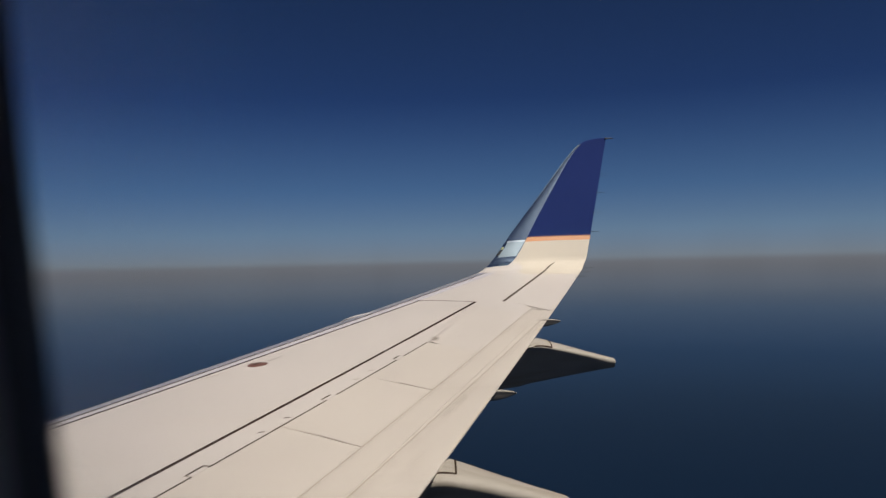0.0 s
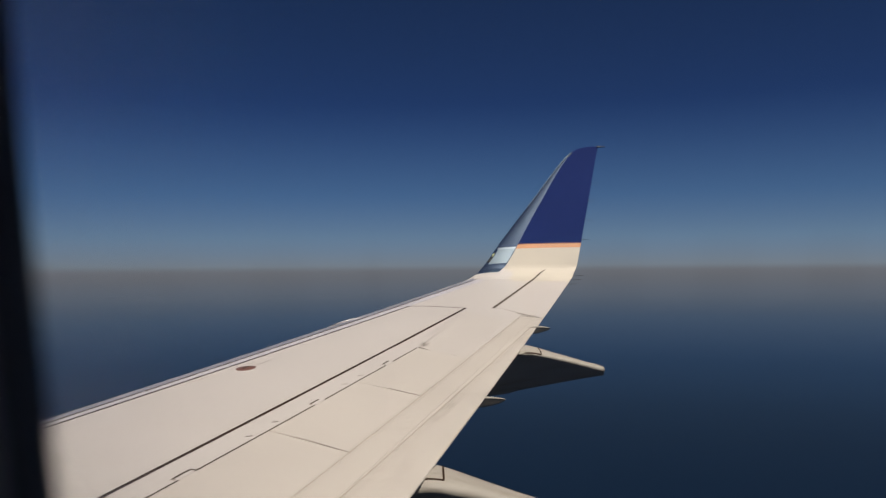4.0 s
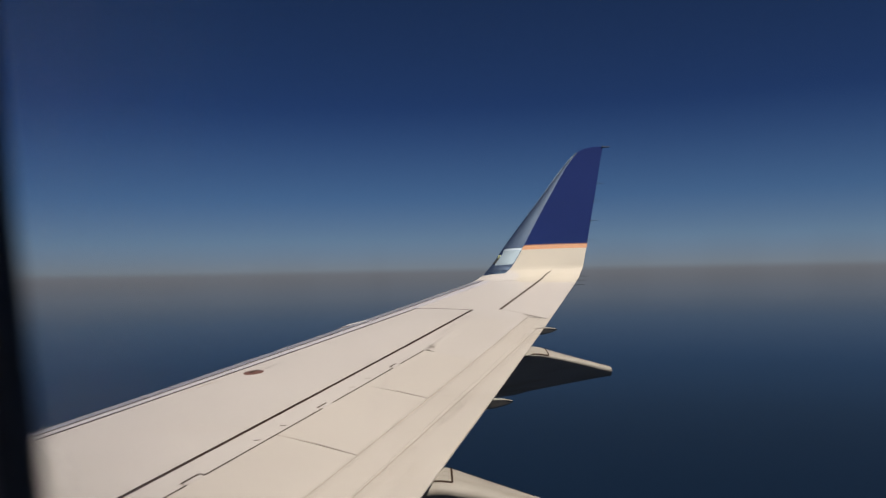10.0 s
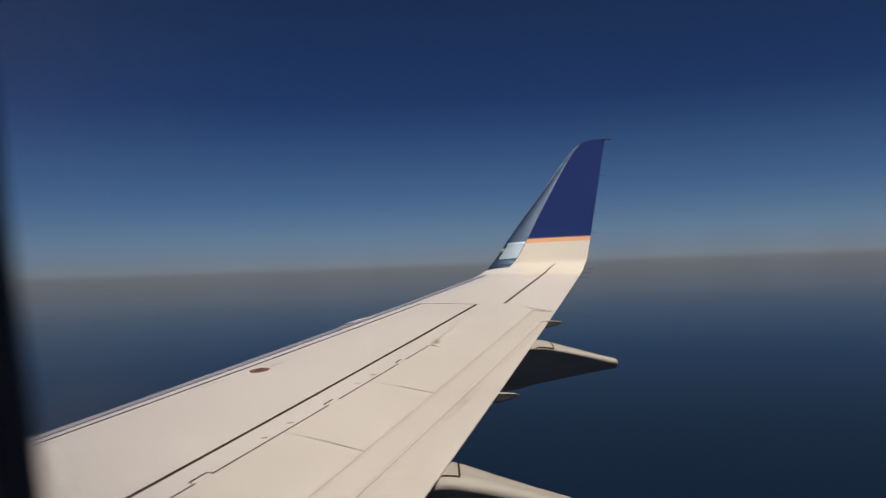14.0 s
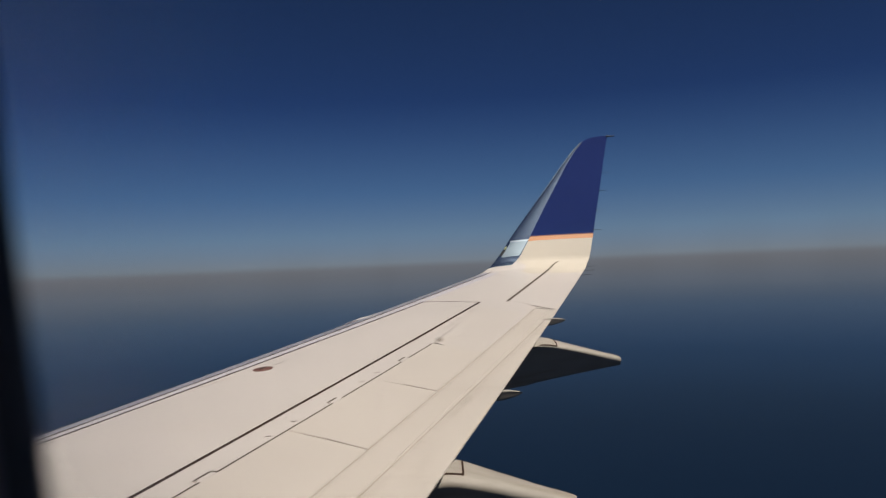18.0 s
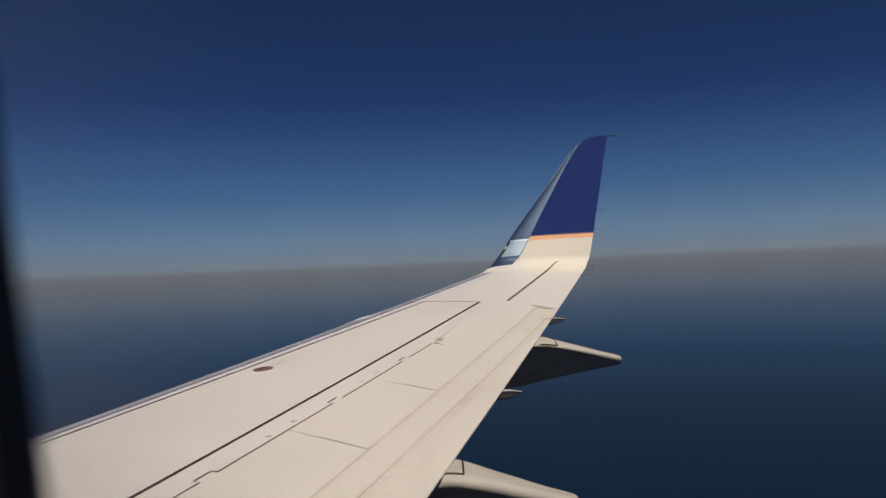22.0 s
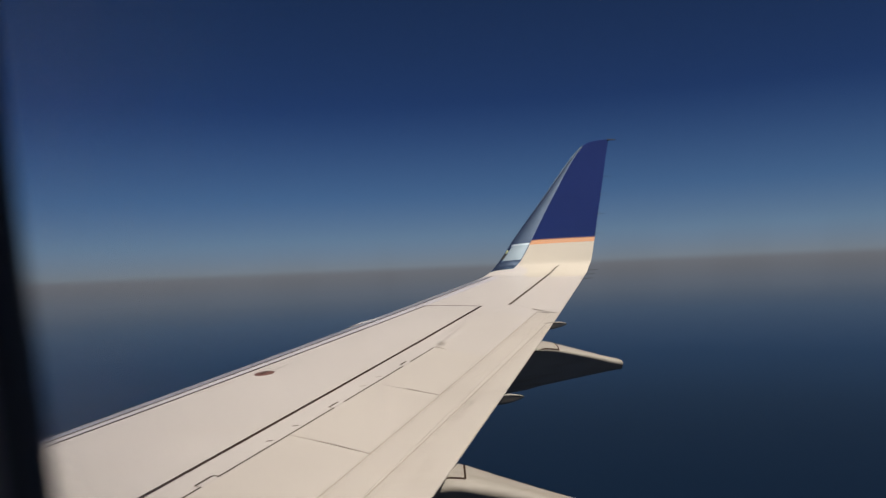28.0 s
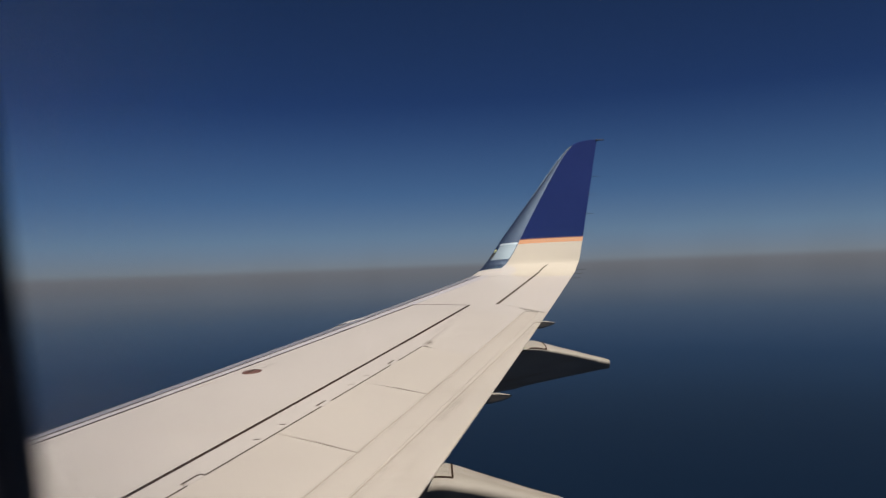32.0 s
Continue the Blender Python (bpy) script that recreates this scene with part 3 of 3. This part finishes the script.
def wing_pt(s, u, side, puff=0.0):
    """Point on the winglet's skin: side -1 faces inboard and up, +1 outboard."""
    z, x, yl, yt = wsec(s)
    a, b = wsec(max(0, s - 0.35)), wsec(min(len(WSEC) - 1, s + 0.35))
    tan = Vector((b[1] - a[1], 0, b[0] - a[0])).normalized()
    nrm = Vector((-tan.z, 0, tan.x))
    ch = yl - yt
    half = 5 * (0.2969 * math.sqrt(u) - 0.126 * u - 0.3516 * u * u + 0.2843 * u ** 3 - 0.1036 * u ** 4)
    tk = 0.085 * ch * half
    h = (tk * (0.75 if side < 0 else 1.0) + puff)
    full = Vector((x, yl - u * ch, z)) + nrm * (h if side < 0 else -h)
    k = min(1.0, max(0.0, (s - 1.0) / 2.2))
    k = k * k * (3 - 2 * k)
    flat = at(x, yl - u * ch, 0.0025 if side < 0 else -1.5 * tk - 0.01)
    flat.z += z - z_span(x)
    return flat.lerp(full, k)


def wl_part(name, s0, s1, u0, u1, material, parent, label="", puff=0.0, n=14, m=10):
    """A wrapped piece of the winglet between two chord fractions and two sections, both sides in one shell."""
    knots = sorted({s0, s1} | {k + f for k in range(len(WSEC)) for f in (0, 0.25, 0.5, 0.75) if s0 < k + f < s1})
    rings = []
    for s in knots:
        a, b = (u(s) if callable(u) else u for u in (u0, u1))
        us = [a + (b - a) * (i / m) ** (2.0 if u0 == 0 else 1.0) for i in range(m + 1)]
        inner = [wing_pt(s, u, -1, puff) for u in us]
        outer = [wing_pt(s, u, 1, puff) for u in us]
        rings.append(inner[::-1] + (outer[1:] if u0 == 0 else outer))
    return loft(name, rings, material, parent, label)


BAND0, BAND1 = s_of_z(0.479), s_of_z(0.566)

def CHROME(s):
    """Chord share of the bare metal edge: broad at the root, narrow at the top."""
    z = wsec(s)[0]
    return 0.245 - 0.155 * min(1.0, max(0.0, (z - 0.5) / 1.85)) ** 1.15




def cream_from(s):
    """Chord share at which the cream paint begins, swinging forward to the metal edge up the bend."""
    t = min(1.0, max(0.0, (s - 1.6) / 2.2))
    return 0.41 + (CHROME(s) - 0.41) * t * t * (3 - 2 * t)


winglet = wl_part("winglet", 0.0, BAND0, cream_from, 1.0, WHITE, wing, "cream painted winglet root blending into wing")
wl_part("tip_skin", 0.0, 3.75, CHROME, cream_from, GREY, winglet, "grey skin at wing tip")
plate("tip_paint", [(16.27, -1.50), (16.6, y_le(16.6) - 0.41 * (y_le(16.6) - y_te(16.6))), (16.6, y_te(16.6) - 0.008), (16.13, y_te(16.13) - 0.008)], WHITE, winglet, lift=0.0032, depth=0.001, nx=6, ny=8)


def tip_gap():
    """The aileron gap where it runs out over the upturned skin."""
    bm = bmesh.new()
    rows = []
    for i in range(11):
        s = 1.0 + 1.68 * i / 10
        z, x, yl, yt = wsec(s)
        row = []
        for dy, up in ((0.020, -0.002), (0.020, 0.005), (-0.020, 0.005), (-0.020, -0.002)):
            dy = dy * (1 - 0.05 * i) - 0.00085 * i * i
            u = (yl - ail_y(x) - dy) / (yl - yt)
            row.append(wing_pt(s, u, -1) + Vector((-0.3 * up, 0, up)))
        rows.append(row)
    vs = grid_faces(bm, rows)
    bm.faces.new(vs[0]), bm.faces.new(vs[-1])
    part("aileron_gap_end", bm, SEALFAINT, winglet, smooth=False)


tip_gap()
wl_part("band", BAND0, BAND1, CHROME, 1.0, ORANGE, winglet, "narrow orange stripe across winglet")
wl_part("band_edge", BAND1 - 0.07, BAND1, CHROME, 1.0, MAROON, winglet, "thin dark red line above orange stripe", puff=0.0015)
wl_part("winglet_panel", BAND1, len(WSEC) - 1.0, CHROME, 1.0, BLUE, winglet, "dark blue upper winglet")
wl_part("leading_edge", 2.4, s_of_z(2.40), 0.0, CHROME, EDGEMETAL, winglet, "polished metal winglet leading edge")
wl_part("tip_edge", s_of_z(2.40), len(WSEC) - 1.0, 0.0, CHROME, BLUE, winglet)
# bright glint on the upper edge, put in as a pale strip
wl_part("edge_strip", s_of_z(1.1), s_of_z(2.40), 0.0, lambda s: 0.002 + 0.03 * min(1.0, (wsec(s)[0] - 1.1) / 1.3), BRIGHT, winglet, "thin pale strip painted as a glint along winglet leading edge", puff=0.0012)
wl_part("root_edge", 0.0, 2.4, 0.0, CHROME, GREY, winglet)


def make_nav_lamp():
    """Pale housing on the winglet's root edge, with a dark recess and a small glass lamp in its nose."""
    wl_part("lamp_housing", s_of_z(0.205), s_of_z(0.485), 0.04, 0.236, BRIGHT, winglet, "pale glossy lamp housing on winglet edge", puff=0.004)
    # highlight on the housing's top edge, added as a pale strip
    wl_part("housing_rim", s_of_z(0.485), s_of_z(0.515), 0.03, 0.240, RIMGLINT, winglet, "pale strip painted as highlight along top of lamp housing", puff=0.0045)
    wl_part("lamp_socket", s_of_z(0.245), s_of_z(0.345), 0.0, 0.050, WICK, winglet, "black lamp recess", puff=0.003)
    spot = wing_pt(s_of_z(0.375), 0.020, -1, 0.004)
    rings = []
    for i in range(9):
        a = math.pi * (0.03 + 0.94 * i / 8)
        r, h = 0.024 * math.sin(a), 0.036 * math.cos(a)
        rings.append([spot + Vector((0.6 * r * math.cos(q), r * math.sin(q) - 0.6 * h, h)) for q in np.linspace(0, 2 * math.pi, 14, endpoint=False)])
    loft("lamp_glass", rings, LENS, winglet, "small pale yellow-green navigation lamp glass")


make_nav_lamp()


def wick(p, d, length, r=0.0042):
    d = Vector(d).normalized()
    a = d.cross(Vector((0, 0, 1))).normalized()
    b = d.cross(a)
    rings = []
    for t, k in ((0.0, 1.6), (0.18, 1.5), (0.2, 0.9), (0.95, 0.7), (1.0, 0.2)):
        rings.append([Vector(p) + d * length * t + (a * math.cos(q) + b * math.sin(q)) * r * k for q in np.linspace(0, 2 * math.pi, 8, endpoint=False)])
    loft("static_wick", rings, WICK, winglet, "thin black static discharge wick")


for z in (1.75, 1.39, 1.00, 0.62):
    zz, xx, yl, yt = wsec(s_of_z(z))
    wick((xx, yt + 0.02, z), (0.05, -1, -0.05), 0.17)
wick((18.25, -3.495, 2.512), (0.05, -1, -0.02), 0.17, 0.014)
for x in (16.85, 16.35, 15.85):
    wick((x, y_te(x) + 0.02, top(x, y_te(x))), (0.12, -1, 0.0), 0.22)


# ---- fuselage and cabin window ----
FR, FZ = 1.88, -0.42                 # radius and height of the tube's axis
LEAN = math.tan(radians(4.2))       # the window frame follows the tapering skin
WIN_Y, WIN_Z = -0.0850, 0.0          # middle of the window
EDGE = 0.0400                        # forward upright of its inner frame
HALF_W, HALF_H = EDGE - WIN_Y, 0.175


def oval(hw, hh, x, n=64, power=3.6):
    pts = []
    for a in np.linspace(0, 2 * math.pi, n, endpoint=False):
        c, s = math.cos(a), math.sin(a)
        k = (abs(c) ** power + abs(s) ** power) ** (-1 / power)
        pts.append(Vector((x, WIN_Y + hw * k * c + LEAN * hh * k * s, WIN_Z + hh * k * s)))
    return pts


def box_loop(hw, hh, x, n=64):
    pts = []
    for a in np.linspace(0, 2 * math.pi, n, endpoint=False):
        c, s = math.cos(a), math.sin(a)
        k = 1 / max(abs(c), abs(s))
        pts.append(Vector((x, WIN_Y + hw * k * c, WIN_Z + hh * k * s)))
    return pts


def make_fuselage():
    """A tube with its row of cabin windows on both sides; the one looked through is filled by its own surround."""
    bm = bmesh.new()
    holes = {n: (WIN_Y + 0.508 * n - (0.30 if n == 0 else 0.13), WIN_Y + 0.508 * n + (0.30 if n == 0 else 0.13)) for n in range(-15, 22)}
    ys = [-9.0] + [y for n in sorted(holes) for y in holes[n]] + [12.0]
    marks = [math.asin((z - FZ) / FR) for z in (-0.36, -0.18, 0.18, 0.36)]
    angs = marks + list(np.linspace(marks[-1], math.pi - marks[-1], 16))[1:-1] + [math.pi - m for m in marks[::-1]]
    angs += list(np.linspace(math.pi - marks[0], 2 * math.pi + marks[0], 26))[1:-1]
    n = len(angs)
    port = n - 24 - 4 + 1                # cell of the windows on the far side
    shells = []
    for r in (FR, FR - 0.03):
        vs = [[bm.verts.new((r * math.cos(a), y, FZ + r * math.sin(a))) for a in angs] for y in ys]
        shells.append(vs)
        for k, (p, q) in enumerate(zip(vs, vs[1:])):
            slot = k % 2 == 1
            main = slot and abs((ys[k] + ys[k + 1]) / 2 - WIN_Y) < 0.01
            for i in range(n):
                if (main and i < 3) or (slot and i in (1, port)):
                    continue
                j = (i + 1) % n
                bm.faces.new((p[i], p[j], q[j], q[i]))
        for p in (vs[0], vs[-1]):
            bm.faces.new(p)
    out, inn = shells
    for k in range(1, len(ys) - 1, 2):
        for i in (1, port):
            if i == 1 and abs((ys[k] + ys[k + 1]) / 2 - WIN_Y) < 0.01:
                continue
            loop = ((k, i), (k, i + 1), (k + 1, i + 1), (k + 1, i))
            for (a, c), (d, e) in zip(loop, loop[1:] + loop[:1]):
                bm.faces.new((out[a][c], out[d][e], inn[d][e], inn[a][c]))
    ob = part("fuselage_wall", bm, BELLY)
    ob.data.set_sharp_from_angle(angle=radians(30))
    ob.matrix_world = AIR
    tagged(ob, "grey painted airliner fuselage with a row of cabin windows", "fuselage", kind="structure")


make_fuselage()


def make_window():
    wall = bmesh.new()
    loops = [box_loop(0.34, 0.42, 1.70), oval(HALF_W + 0.055, HALF_H + 0.06, 1.70), oval(HALF_W + 0.045, HALF_H + 0.05, 1.712), oval(HALF_W + 0.022, HALF_H + 0.025, 1.775),
             oval(HALF_W + 0.004, HALF_H + 0.004, 1.814), oval(HALF_W, HALF_H, 1.818), oval(HALF_W + 0.006, HALF_H + 0.006, 1.824), oval(HALF_W + 0.032, HALF_H + 0.03, 1.862), box_loop(0.34, 0.42, 1.866)]
    vs = grid_faces(wall, loops, closed=True)
    for i in range(64):
        j = (i + 1) % 64
        wall.faces.new((vs[-1][i], vs[-1][j], vs[0][j], vs[0][i]))
    ob = part("window_1", wall, LINING)
    ob.matrix_world = AIR
    tagged(ob, "pale rounded cabin window surround in deep shade", "window", kind="structure")
    bm = bmesh.new()
    grid_faces(bm, [oval(HALF_W + 0.003, HALF_H + 0.003, 1.815), oval(HALF_W - 0.0004, HALF_H - 0.0004, 1.8175), oval(HALF_W + 0.003, HALF_H + 0.003, 1.8215)], closed=True)
    part("window_gasket", bm, RUBBER, ob, "black rubber window gasket")
    bm = bmesh.new()
    grid_faces(bm, [oval(HALF_W + 0.008, HALF_H + 0.008, 1.8265), oval(HALF_W + 0.0062, HALF_H + 0.006, 1.8285), oval(HALF_W + 0.010, HALF_H + 0.008, 1.8305)], closed=True)
    part("window_rim", bm, RIM, ob, "pale grey inner edge of outer pane")
    bm = bmesh.new()
    a, b = oval(HALF_W + 0.012, HALF_H + 0.01, 1.834), oval(HALF_W + 0.014, HALF_H + 0.012, 1.840)
    vs = grid_faces(bm, [a, b], closed=True)
    bm.faces.new(vs[0]), bm.faces.new(vs[1])
    # painted glare veil round the pane, strongest a little below eye height
    overlay = bmesh.new()
    steps = [k / 12 for k in range(13)]
    grid_faces(overlay, [oval(HALF_W + 0.013 - 0.044 * t, HALF_H + 0.011 - 0.044 * t, 1.832) for t in steps], closed=True)
    film = part("pane_glare", overlay, GLAREFILM, ob, "pale film painted as glare along window pane edge", smooth=False)
    shade = film.data.attributes.new("overlay", "FLOAT", "POINT")
    for k in range(13):
        for q in range(64):
            z = film.data.vertices[k * 64 + q].co.z
            shade.data[k * 64 + q].value = (0.15 + 0.60 * math.exp(-((z + 0.028) / 0.012) ** 2)) * (1 - steps[k]) ** 1.7
    pane = part("window_pane", bm, PANE, ob, "clear acrylic window pane", smooth=False)
    pane.visible_shadow = False


make_window()
